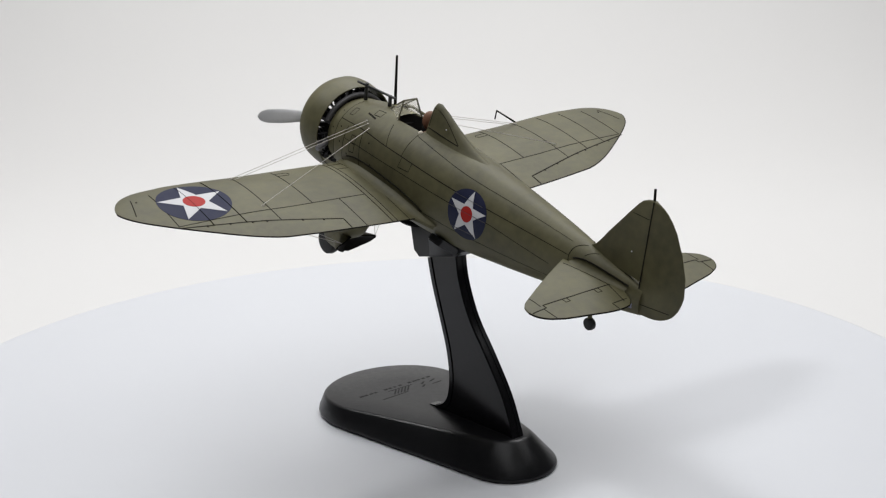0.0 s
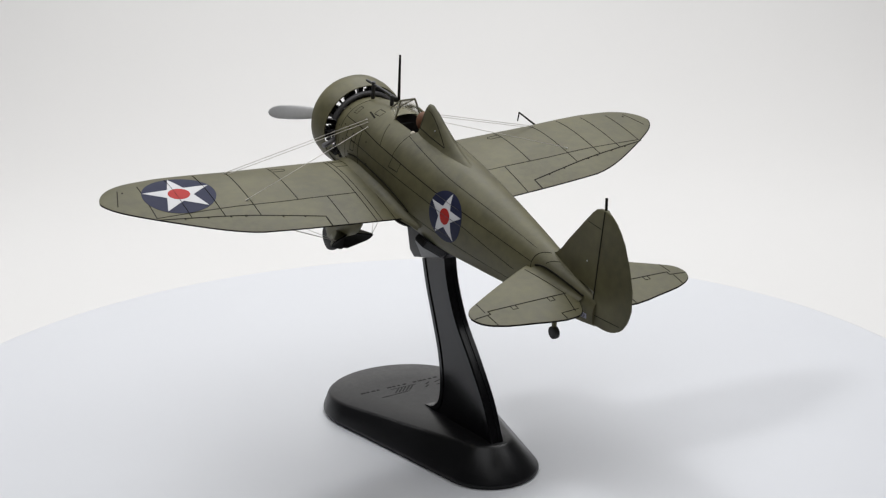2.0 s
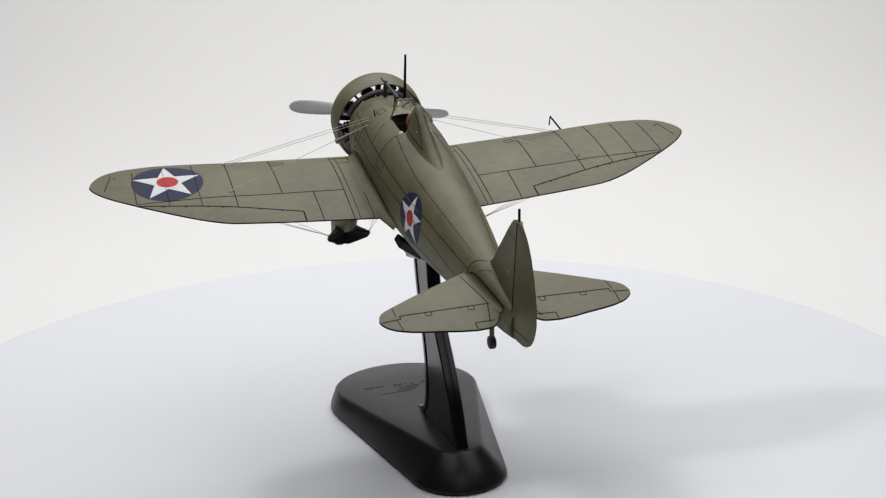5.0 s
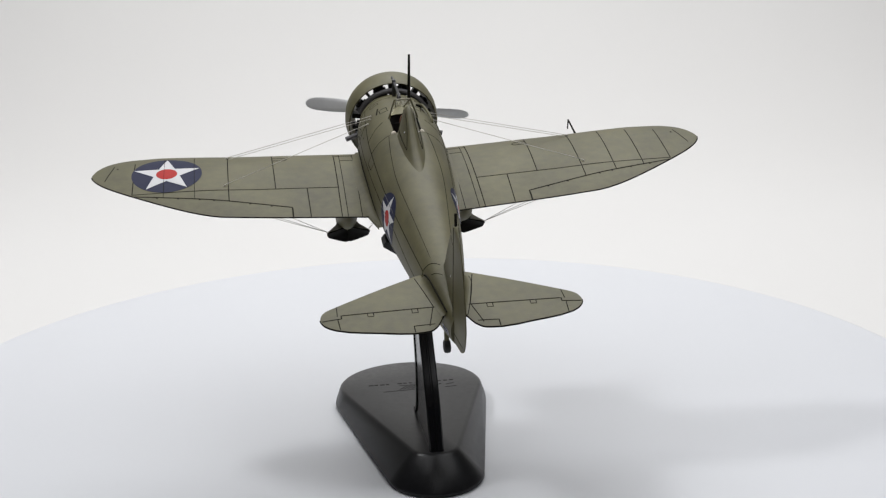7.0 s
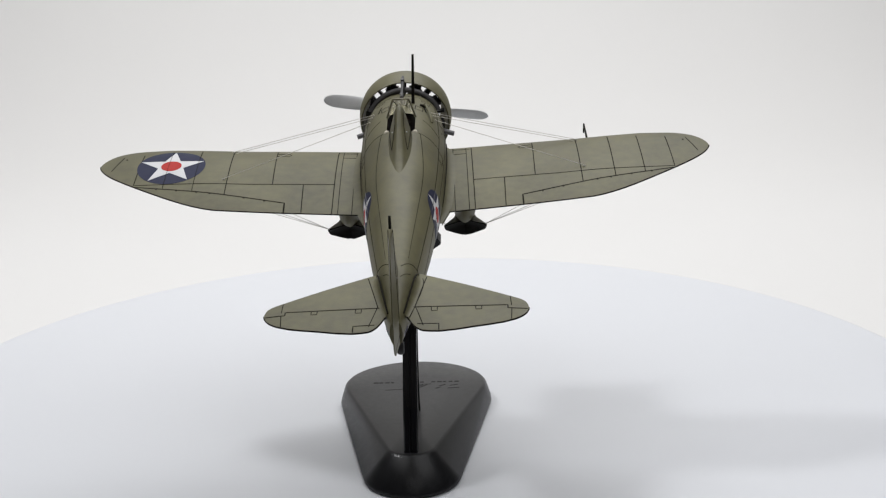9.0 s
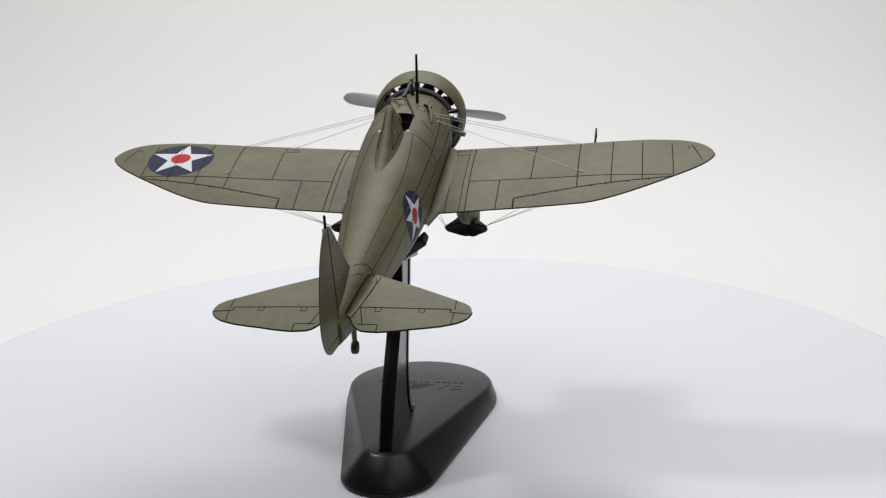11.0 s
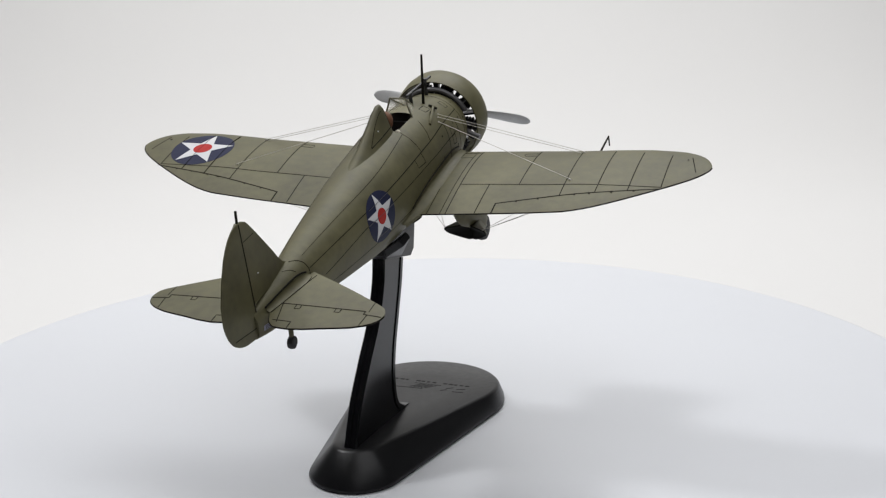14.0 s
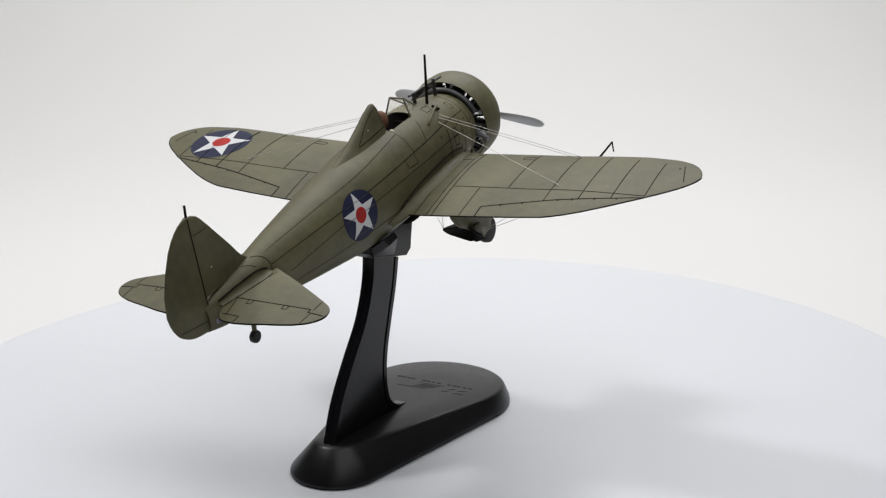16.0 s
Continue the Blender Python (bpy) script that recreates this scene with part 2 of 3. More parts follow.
def build_stand():
    st = new("display_stand")
    tagged(st, "black plastic display stand with teardrop base and curved stem", "display stand")
    rings = []
    for y1, r1, y2, r2, f, dz in ((11.8, 22.6, -44.6, 12.4, 0, 0), (11.8, 23.6, -44.6, 13.5, 0, 0.25), (11.8, 24.1, -44.5, 13.9, 0, 0.8), (11.8, 24.0, -44.4, 13.7, 0, 1.6),
                                  (11.5, 22.6, -44.0, 7.4, 1, -0.7), (11.4, 22.1, -43.8, 6.8, 1, -0.2), (11.4, 21.4, -43.6, 6.2, 1, 0.0), (8, 10, -30, 2, 1, 0.0)):
        rings.append([(x, y, base_top(y) * f + dz) for x, y in teardrop(y1, r1, y2, r2)])
    base = part("base", loft(rings), BLACK, st, "black grained plastic base", 50)
    # raised mark and a row of unreadable letters on the base
    def surf(a, b, l):
        return (a, b, base_top(b) + l)
    for i, w in enumerate((2.2, 1.6, 1.9, 1.3, 0, 2.0, 1.5, 1.2, 1.8, 0, 1.7, 2.1, 1.4, 1.6, 1.8)):
        if w:
            x = -15.5 + i * 1.85
            part("letter_bar", ribbon([(x, 11.6), (x + w * 0.75, 11.6)], surf, 1.4, 0.05), MARK, base)
    strokes = [(-11.5, -1.5, 4.4, 4.9, 0.5), (4.2, 6.0, 5.0, 6.4, 0.8), (5.4, 7.4, 7.4, 8.8, 0.8), (8.2, 11.8, 5.2, 5.4, 0.6), (8.8, 11.4, 7.6, 8.6, 0.7)]
    strokes += [(-6.2 + k * 1.25, -3.4 + k * 1.25, 5.6, 8.9, 0.55) for k in range(5)] + [(-6, 3, 9.4, 9.4, 0.35)]
    for x0, x1, y0, y1, w in strokes:
        part("emblem_stroke", ribbon([(x0, y0), (x1, y1)], surf, w, 0.05), MARK, base)
    front = spline([(-10.6, 52.5), (-12.5, 44.5), (-15.9, 34.5), (-18.7, 25.5), (-19.6, 17.0), (-18.0, 10.0), (-13.5, 6.6), (-9.2, 5.6)], 5)
    rear = spline([(-48.9, 5.5), (-48.6, 8.0), (-44.4, 18.0), (-37.4, 28.2), (-29.8, 38.2), (-25.4, 48.5), (-24.2, 56.5)], 5)
    outline = [tuple(p) for p in front] + [(-9.2, 4.9), (-30, 6.0)] + [tuple(p) for p in rear]
    outline = [(a, b + 2.4) for a, b in outline]
    stem = part("stem", prism(outline, 1.7, "x", SX), GLOSSBLACK, st, "curved glossy black stem", 30)
    # raised rim along both edges, moulded as two halves with a groove between
    for sg in (-1, 1):
        for edge, name in ((front[:-4], "front_rim"), (rear, "rear_rim")):
            line = [Vector((p[0], p[1] + 2.4)) for p in edge]
            rings = []
            for k, p in enumerate(line):
                d = (line[min(k + 1, len(line) - 1)] - line[max(k - 1, 0)]).normalized()
                n = Vector((d.y, -d.x))
                x0, x1 = SX + sg * 0.18, SX + sg * 2.0
                o, m, q = p - n * 0.25, p - n * 0.05, p + n * 1.7
                rings.append([(x0, m.x, m.y), (x0 + sg * 0.22, o.x, o.y), (x1 - sg * 0.35, o.x, o.y), (x1, p.x + n.x * 0.15, p.y + n.y * 0.15), (x1, q.x, q.y), (x0, q.x, q.y)])
            part(name, loft(rings), GLOSSBLACK, stem, "", 40)
    cup = [(-4.6, 64.6), (-6.0, 56.6), (-8.4, 54.9), (-26.6, 58.8), (-28.4, 60.4), (-28.2, 62.6), (-20, 66.0)]
    rings = []
    for x, k in ((-5.6, 0.6), (-5.2, 0.0), (1.2, 0.0), (1.6, 0.6)):
        rings.append([(x, y + (-16 - y) * 0.05 * k, z + (60 - z) * 0.08 * k) for y, z in cup])
    cradle = part("cradle", loft(rings), BLACK, st, "black cradle clip under the fuselage", 25)
    # two rear tabs that grip the fuselage
    for sg in (-1, 1):
        q = [Vector((-2.6 + sg * x, y, z)) for x, y, z in ((9.8, -23.5, 66.0), (9.8, -28.4, 64.6), (3.2, -27.6, 60.2), (3.2, -15.0, 57.4))]
        n = (q[1] - q[0]).cross(q[2] - q[0]).normalized() * 1.1
        bm = bmesh.new()
        lo, hi = [bm.verts.new(p - n) for p in q], [bm.verts.new(p + n) for p in q]
        bm.faces.new(lo)
        bm.faces.new(hi)
        for i in range(4):
            bm.faces.new((lo[i], lo[(i + 1) % 4], hi[(i + 1) % 4], hi[i]))
        bmesh.ops.recalc_face_normals(bm, faces=bm.faces)
        bmesh.ops.bevel(bm, geom=bm.edges[:], offset=0.3, segments=2, affect="EDGES")
        part("tab", bm, BLACK, cradle, "", 30)
    return st


# ---- the aircraft: x across, y forward, z up, origin in the wing's middle ----
TOP = [(-98, 12.8), (-92, 14.0), (-79, 15.8), (-65, 17.5), (-50, 19.0), (-31, 20.4), (-12, 20.9), (0, 20.6), (10, 19.9), (20, 18.0), (27, 16.4)]
BOT = [(-98, 5.7), (-92, 4.1), (-79, 1.8), (-65, -1.0), (-50, -3.9), (-31, -7.0), (-12, -8.0), (0, -8.0), (10, -7.5), (20, -6.2), (27, -4.6)]
HALF = [(-98, 1.5), (-92, 2.8), (-79, 5.0), (-65, 7.0), (-50, 8.8), (-31, 10.7), (-12, 12.1), (0, 12.6), (10, 12.6), (20, 12.0), (27, 10.9)]


def body(u, a, lift=0.0):
    """The fuselage skin at station u, angle a from the top (degrees, right side positive)."""
    t, b, h = interp(u, TOP), interp(u, BOT), interp(u, HALF)
    c, r = (t + b) / 2, (t - b) / 2
    s, k = math.sin(radians(a)), math.cos(radians(a))
    e = 0.94
    x = math.copysign(abs(s) ** e, s) * h
    z = math.copysign(abs(k) ** e, k) * r
    n = Vector((s / h, 0, k / r)).normalized()
    return Vector((x, u, c + z)) + n * lift


def body_arc(u, s, lift=0.0):
    """As body, with the place round the skin in degrees stretched to millimetres (9 mm a radian)."""
    return body(u, math.degrees(s / 9.0), lift)


def build_fuselage(air):
    us = [-98 + i * 2 for i in range(43)] + [-12 + i * 0.5 for i in range(31)] + [3 + i * 1.5 for i in range(17)]
    us = sorted(set([u for u in us if u < 27] + [27]))
    n = 144
    bm = bmesh.new()
    grid = [[bm.verts.new(body(u, 360 * i / n)) for i in range(n)] for u in us]
    for j in range(len(us) - 1):
        for i in range(n):
            a = 360 * (i + 0.5) / n
            a = a if a < 180 else a - 360
            u = (us[j] + us[j + 1]) / 2
            if -10.0 < u < 3.0 and abs(a) < 18.6:
                continue
            bm.faces.new((grid[j][i], grid[j][(i + 1) % n], grid[j + 1][(i + 1) % n], grid[j + 1][i]))
    bm.faces.new(grid[0])
    bm.faces.new(grid[-1])
    fus = part("fuselage", bm, OLIVE, air, "olive drab rounded fuselage", 60)
    # cockpit tub
    rings = []
    for f, dz in ((1.0, -0.25), (0.95, -6), (0.8, -11)):
        ring = []
        for k in range(24):
            a = 2 * math.pi * k / 24
            u = -3.6 + 7.6 * math.cos(a) * f
            x = 5.2 * math.sin(a) * f
            ring.append((x, u, body(u, math.degrees(math.asin(max(-1, min(1, x / 12.5))))).z + dz))
        rings.append(ring)
    bm = loft(rings, caps=False)
    bm.faces.new([v for v in bm.verts][-24:])
    part("cockpit_tub", bm, DARK, fus, "dark open cockpit interior")
    bm = prism([(-5.2, 10), (5.2, 10), (5.2, 15.8), (3, 17.6), (-3, 17.6), (-5.2, 15.8)], 0.4, "y", 3.0)
    part("instrument_panel", bm, DARK, fus)
    bm = bmesh.new()
    bmesh.ops.create_uvsphere(bm, u_segments=24, v_segments=12, radius=1.0)
    for v in bm.verts:
        v.co = Vector((v.co.x * 7.0, v.co.y * 6.0 - 7.5, v.co.z * 2.2 - 7.9))
    part("belly_cover", bm, SPAT, fus, "dark rounded cover under the belly")
    # panel joints
    for sgn in (-1, 1):
        def joint(path, width=0.17, name="panel_line"):
            if name == "panel_line" and len(path) > 2:
                path = [tuple(p) for p in spline(path, 5)]
            return part(name, ribbon([(u, sgn * q) for u, q in path], body_arc, width), LINE, fus)
        joint([(22.5, 1.0), (22.5, 19)], 0.2)
        joint([(17, 9), (17, 18.5)], 0.25)
        joint([(9.2, 8.6), (8.4, 11.5), (7.2, 16.0)], 0.22)
        joint([(0.8, 4.4), (-0.6, 6.4), (-2.6, 9.1)], 0.2)
        joint([(-9.8, 3.6), (-9.8, 9.4)], 0.2)
        joint([(-9.8, 4.0), (-22, 5.0), (-36, 5.7), (-55, 5.2), (-74, 4.4)], 0.15)
        joint([(22.5, 8.0), (9, 8.5), (-3, 9.1), (-31, 9.8), (-55, 9.7), (-75, 9.4)], 0.2)
        joint([(17, 11.8), (-10, 12.1), (-32, 12.4), (-49, 12.6), (-70, 14.5)], 0.12)
        joint([(17, 16.2), (-10, 16.6), (-40, 17.2), (-72, 18.6)], 0.1)
        joint([(-10.4, 9.4), (-10.0, 11.4), (-14.7, 11.2), (-14.9, 9.5)], 0.15, "access_panel")
        joint([(11.2, 2.7), (7.9, 2.6), (7.7, 4.3), (10.6, 4.4), (11.2, 2.7)], 0.2, "access_panel")
        joint([(13.2, 4.5), (8.4, 5.2)], 0.45, "catch")
        joint([(13.4, 10.4), (13.2, 13.8), (10.8, 13.6), (11.0, 10.4), (13.4, 10.4)], 0.18, "access_panel")
        joint([(13.3, 12.0), (10.9, 12.0)], 0.16, "access_panel")
        joint([(20.5, 4.2), (20.3, 6.4), (18.3, 6.3), (18.5, 4.2), (20.5, 4.2)], 0.16, "access_panel")
        joint([(-78, 1.6), (-76.4, 4.0), (-75.4, 6.6), (-75.2, 9.4)], 0.24)
        joint([(-82, 1.8), (-80.4, 4.2), (-79.4, 6.6)], 0.2)
        joint([(-75.2, 9.4), (-76.5, 14.5), (-78, 20)], 0.18)
        for u, q in ((20.6, 9.8), (19.2, 13.0), (15.2, 9.9), (14.6, 14.4), (24.6, 6.0), (24.8, 11.0), (5.0, 10.2), (2.2, 13.8)):
            joint([(u, q), (u - 0.5, q + 0.2)], 0.35, "fastener")
    for sgn in (-1, 1):
        roundel(fus, lambda p, q, l, s=sgn: body_arc(p, s * (12.7 + (q - 12.7) * 0.70), l), (-39.9, 12.7), 7.2, -math.pi / 2)
        for path in ([(-33.4, 9.95), (-44.6, 9.95)], [(-32.8, 12.5), (-47.0, 12.6)], [(-34.4, 16.0), (-43.2, 16.1)]):
            part("decal_crease", ribbon([(u, sgn * q) for u, q in path], body_arc, 0.09, 0.22), CREASE, fus)
    return fus


LEAD = [(8, 18.6), (13, 18.3), (40, 16.9), (52, 16.3), (60, 16.3), (71, 16.0), (76, 15.2), (81, 14.2), (85.4, 12.2), (87.8, 10.2), (89.4, 8.0), (90.3, 6.1), (90.7, 4.7), (90.85, 3.7)]
TRAIL = [(8, -22.0), (13, -22.0), (34, -22.0), (54.2, -21.4), (58, -20.4), (61.6, -19.0), (67, -16.2), (70.5, -14.1), (78.7, -8.9), (83.2, -5.8), (86.6, -3.1), (88.8, -0.8), (90.0, 1.0), (90.6, 2.3), (90.85, 3.4)]


def foil(x, s):
    """Height of the upper and lower side over the chord line, at chord fraction s from the leading edge."""
    c = interp(x, LEAD) - interp(x, TRAIL)
    k = min(1.0, c / 37.0)
    t = 4.2 * k * (0.55 + 0.45 * (1 - (x / 89) ** 2))
    y = 5 * 0.2 * (1.48 * math.sqrt(max(s, 0)) - 0.63 * s - 1.758 * s * s + 1.4215 * s**3 - 0.5075 * s**4)
    return t * y * 1.15 + 0.10 + t * 0.12 * math.sin(math.pi * s), -t * y * 0.75 - 0.10 + t * 0.12 * math.sin(math.pi * s)


def chord_z(x, u):
    return 0.075 * x - 0.58


def wing_top(x, u, lift=0.0):
    le, te = interp(abs(x), LEAD), interp(abs(x), TRAIL)
    s = min(1, max(0, (le - u) / max(0.01, le - te)))
    return Vector((x, u, chord_z(abs(x), u) + foil(abs(x), s)[0] + lift))


def build_wing(air, sg):
    xs = [8, 13, 18, 24, 29, 34, 40, 46, 52, 54.2, 57, 60, 63, 66, 69, 72, 74, 76, 78, 80, 82, 83.5, 85, 86.2, 87.2, 88, 88.8, 89.4, 89.9, 90.3, 90.55, 90.7, 90.8, 90.845]
    ss = [(1 - math.cos(math.pi * k / 22)) / 2 for k in range(23)]
    rings = []
    for x in xs:
        le, te = interp(x, LEAD), interp(x, TRAIL)
        ring = []
        for s in ss:
            u = le + (te - le) * s
            ring.append((sg * x, u, chord_z(x, u) + foil(x, s)[0]))
        for s in reversed(ss[1:-1]):
            u = le + (te - le) * s
            ring.append((sg * x, u, chord_z(x, u) + foil(x, s)[1]))
        rings.append(ring)
    wing = part("wing", loft(rings), OLIVE, air, "olive drab wing with rounded tip and dark panel joints", 50)

    def surf(a, b, l):
        return wing_top(sg * a, b, l)
    lines = [[(20.2, 15.0), (20.5, -22.2)], [(18.6, 15.2), (18.8, -22.2)], [(14.6, 15.4), (14.8, -22.3)], [(20.2, -7.4), (45, -8.3), (79, -8.0)],
             [(38.8, 14.6), (38.4, -8.0)], [(51.9, 14.0), (51.8, -13.8)], [(61.6, 13.4), (61.4, -12.3)], [(70.2, 12.2), (70.2, -10.6)], [(78.7, 10.2), (79, -8.2)],
             [(29.4, -7.8), (29.2, -21.8)], [(14.6, 13.8), (20.2, 13.5)], [(14.6, 9.6), (18.7, 9.5)], [(84.6, 8.8), (87.0, 0.2)]]
    for l in lines:
        over = sg < 0 and 60 < l[0][0] < 75
        part("panel_line", ribbon(l, surf, 0.13 if over else 0.22 if l[0][0] < 19 else 0.30, 0.2 if over else 0.055), LINE, wing)
    part("aileron_gap", ribbon([(79.6, -8.7), (51.8, -13.9), (34.2, -17.4), (34.2, -21.9)], surf, 0.5, 0.035), LINE, wing, "dark gap round the aileron")
    for x in (40, 46, 56, 60, 66, 72):
        u = -13.9 + (x - 51.8) * 5.2 / 27.8 if x > 52 else -17.4 + (x - 34.2) * 3.5 / 17.6
        part("hinge", ribbon([(x, u + 0.1), (x, u - 0.7)], surf, 0.5, 0.12), LINE, wing)
    part("filler_cap", ribbon([(38.6, 11.9), (35, 11.9), (34.4, 10.9), (35, 9.9), (38.6, 9.9)], surf, 0.24), LINE, wing)
    part("navigation_light", ribbon([(83.6, 7.4), (83.7, 6.8)], surf, 0.5, 0.15), LINE, wing)
    for x, u in ((52.6, 12.6), (53.25, -6.0)):
        p = wing_top(sg * x, u)
        part("wire_fitting", tube([p - Vector((0, 0, 0.2)), p + Vector((-sg * 0.7, 0, 0.3))], 0.22, 8), WIRE, wing)
    if sg < 0:
        roundel(wing, surf, (69.4, 2.2), 10.1, math.pi / 2)
    edge = [(x, interp(x, TRAIL)) for x in xs[1:]]
    # dark rod paints panel wash and the shaded underside along the edge
    part("edge_wash_shade", tube([(sg * x, u + 0.12, chord_z(x, u) - 0.02) for x, u in edge], 0.2, 6), LINE, wing, "dark wash and painted underside shade along the trailing edge")
    # root fillet
    rows = []
    for i in range(25):
        u = 18.0 - i * 46 / 24
        k = interp(u, [(-28, 0.02), (-24.5, 0.3), (-20, 0.65), (-10, 0.85), (8, 0.8), (14, 0.6), (17.5, 0.3)])
        w = 3.4 * k
        x1 = min(12.3, interp(u, HALF) * 0.985) + w
        uu = max(u, interp(13, TRAIL) + 0.02)
        z0 = wing_top(x1, min(uu, 17.0)).z + 0.02
        if u < -22.3:
            z0 -= (-22.3 - u) * 0.06
        row = []
        for j in range(9):
            a = j / 8 * math.pi / 2
            x = x1 - (w + 0.9) * math.sin(a)
            z = z0 + (4.6 * k) * (1 - math.cos(a))
            row.append((sg * x, u, z))
        row = [(sg * x1, u, z0 - 0.8)] + row + [(sg * 8, u, row[-1][2])]
        rows.append(row)
    part("root_fillet", loft(rows, closed=False), OLIVE, wing, "curved wing root fairing", 50)
    seam = []
    for row in rows[2:-3]:
        u, z = row[-3][1], row[-3][2]
        t, b = interp(u, TOP), interp(u, BOT)
        k = max(-1, min(1, (z - (t + b) / 2) / ((t - b) / 2)))
        seam.append((sg * (interp(u, HALF) * math.sqrt(1 - k * k) ** 0.96 + 0.1), u, z))
    part("fillet_seam", tube(seam, 0.2, 6), LINE, wing)
    return wing


SLEAD = [(2, -72.3), (6.6, -74.6), (16.6, -79.8), (27.5, -86.1), (29.4, -87.3), (30.6, -88.5), (31.1, -89.6), (31.35, -90.7)]
STRAIL = [(2, -92.3), (3.2, -94.8), (4.4, -97.5), (6.5, -99.5), (10.3, -99.9), (18, -98.5), (24, -97.3), (26.6, -96.5), (29.1, -95.1), (30.4, -93.8), (31.1, -92.4), (31.35, -91.2)]


def build_tail(air):
    for sg in (-1, 1):
        def z_of(x, u, l=0.0):
            le, te = interp(abs(x), SLEAD), interp(abs(x), STRAIL)
            s = min(1, max(0, (le - u) / max(0.05, le - te)))
            t = 0.22 + 1.15 * math.sqrt(max(0, s)) * (1 - s) * (1 - abs(x) / 60) * min(1, (le - te) / 12)
            return t
        xs = [2, 2.6, 3.2, 3.8, 4.4, 5.0, 5.7, 6.5, 8.2, 10.3, 14, 18, 22, 25, 27.9, 28.8, 29.6, 30.1, 30.5, 30.75, 30.95, 31.12, 31.25, 31.33]
        ss = [(1 - math.cos(math.pi * k / 14)) / 2 for k in range(15)]
        rings = []
        for x in xs:
            le, te = interp(x, SLEAD), interp(x, STRAIL)
            us = [le + (te - le) * s for s in ss]
            rings.append([(sg * x, u, 10.9 + z_of(x, u)) for u in us] + [(sg * x, u, 10.9 - z_of(x, u)) for u in reversed(us[1:-1])])
        stab = part("tailplane", loft(rings), OLIVE, air, "olive drab tailplane with elevator joint", 50)

        def surf(a, b, l):
            return Vector((sg * a, b, 10.9 + z_of(a, b) + l))
        for l, w in (([(4.0, -89.9), (26.4, -90.3), (26.4, -91.6), (31.0, -92.0)], 0.36), ([(27.2, -86.0), (27.3, -90.5)], 0.24), ([(27.3, -91.8), (27.0, -96.2)], 0.25),
                     ([(10.0, -99.8), (10.0, -97.2), (5.0, -96.9)], 0.3), ([(7.2, -76), (4.4, -89.8)], 0.25), ([(4.6, -90), (6.4, -97.7)], 0.25)):
            part("panel_line", ribbon(l, surf, w), LINE, stab)
        # same dark rod on the tailplane: wash plus underside shade in colour
        part("edge_wash_shade", tube([(sg * x, interp(x, STRAIL) + 0.1, 10.88) for x in xs[1:]], 0.26, 6), LINE, stab)
        for x in (9.0, 19.5):
            part("hinge", ribbon([(x - 0.7, -90.1), (x - 0.7, -91.7), (x + 0.7, -91.7), (x + 0.7, -90.1)], surf, 0.25), LINE, stab)
        # root fillet between tailplane and fuselage
        rows = []
        for i in range(15):
            u = -75.6 - i * 18.4 / 14
            h = interp(u, HALF)
            k = interp(u, [(-94, 0.5), (-88, 0.8), (-81, 1.0), (-77.5, 0.7), (-75.6, 0.05)])
            x1, z0 = h + 1.6 * k, 10.9 + z_of(h + 1.6, u) * 0.98
            row = [(sg * x1, u, z0 - 0.5)]
            for j in range(7):
                q = j / 6 * math.pi / 2
                row.append((sg * (x1 - (1.6 * k + 0.5) * math.sin(q)), u, z0 + 2.2 * k * (1 - math.cos(q))))
            rows.append(row)
        part("root_fillet", loft(rows, closed=False), OLIVE, stab, "", 50)
        pts = [(sg * r[1][0], r[1][1], r[1][2] + 0.04) for r in rows[1:]]
        part("fillet_seam", tube(pts, 0.09, 6), LINE, stab)
        crest = []
        for r in rows[1:]:
            u, z = r[-1][1], r[-1][2] + 0.05
            t, b = interp(u, TOP), interp(u, BOT)
            k = max(-0.98, min(0.98, (z - (t + b) / 2) / ((t - b) / 2)))
            crest.append((sg * max(abs(r[-1][0]), interp(u, HALF) * math.sqrt(1 - k * k) ** 0.94 + 0.06), u, z))
        part("fillet_seam", tube(crest, 0.21, 6), LINE, stab, "dark joint along the tail fairing")
    lead = [(5.0, -92.0), (14.0, -88.0), (14.6, -76.0), (16.8, -79.3), (22, -82.9), (27.2, -86.6), (33.3, -91.0), (34.6, -92.2), (35.5, -93.8), (35.9, -95.3)]
    aft = [(5.9, -97.5), (6.4, -101.0), (7.1, -103.4), (8.2, -105.6), (10.0, -107.7), (12.8, -109.3), (16.5, -110.1), (21.3, -109.3), (26.4, -107.0), (30.9, -104.2), (34.0, -101.0), (35.5, -98.2), (35.9, -96.6)]

    def blade(edge, hinge_half, tip_half, zs):
        rings = []
        for z in zs:
            h, e = -95.9 - (35.9 - z) * 0.032, interp(z, edge)
            k = 1.0 - 0.35 * (z - 5) / 31
            ring = []
            for q in range(9):
                f = q / 8
                ring.append((k * (hinge_half + (tip_half - hinge_half) * f**1.3), h + (e - h) * f, z))
            rings.append(ring + [(-x, y, zz) for x, y, zz in reversed(ring)])
        return loft(rings)
    zs = [5.9, 6.1, 6.4, 6.8, 7.2, 7.7, 8.3, 9.0, 9.8, 10.8, 12.4, 14.4, 16.5, 21.3, 26.4, 30.9, 33, 34.3, 35.2, 35.7, 35.9]
    f = part("fin", blade(lead[2:], 0.95, 0.22, [14.6, 16.8, 19, 22, 25, 27.2, 30, 33.3, 34.6, 35.5, 35.88]), OLIVE, air, "olive drab vertical fin", 50)
    r = part("rudder", blade(aft, 0.9, 0.16, zs), OLIVE, air, "olive drab rounded rudder", 50)
    gap = []
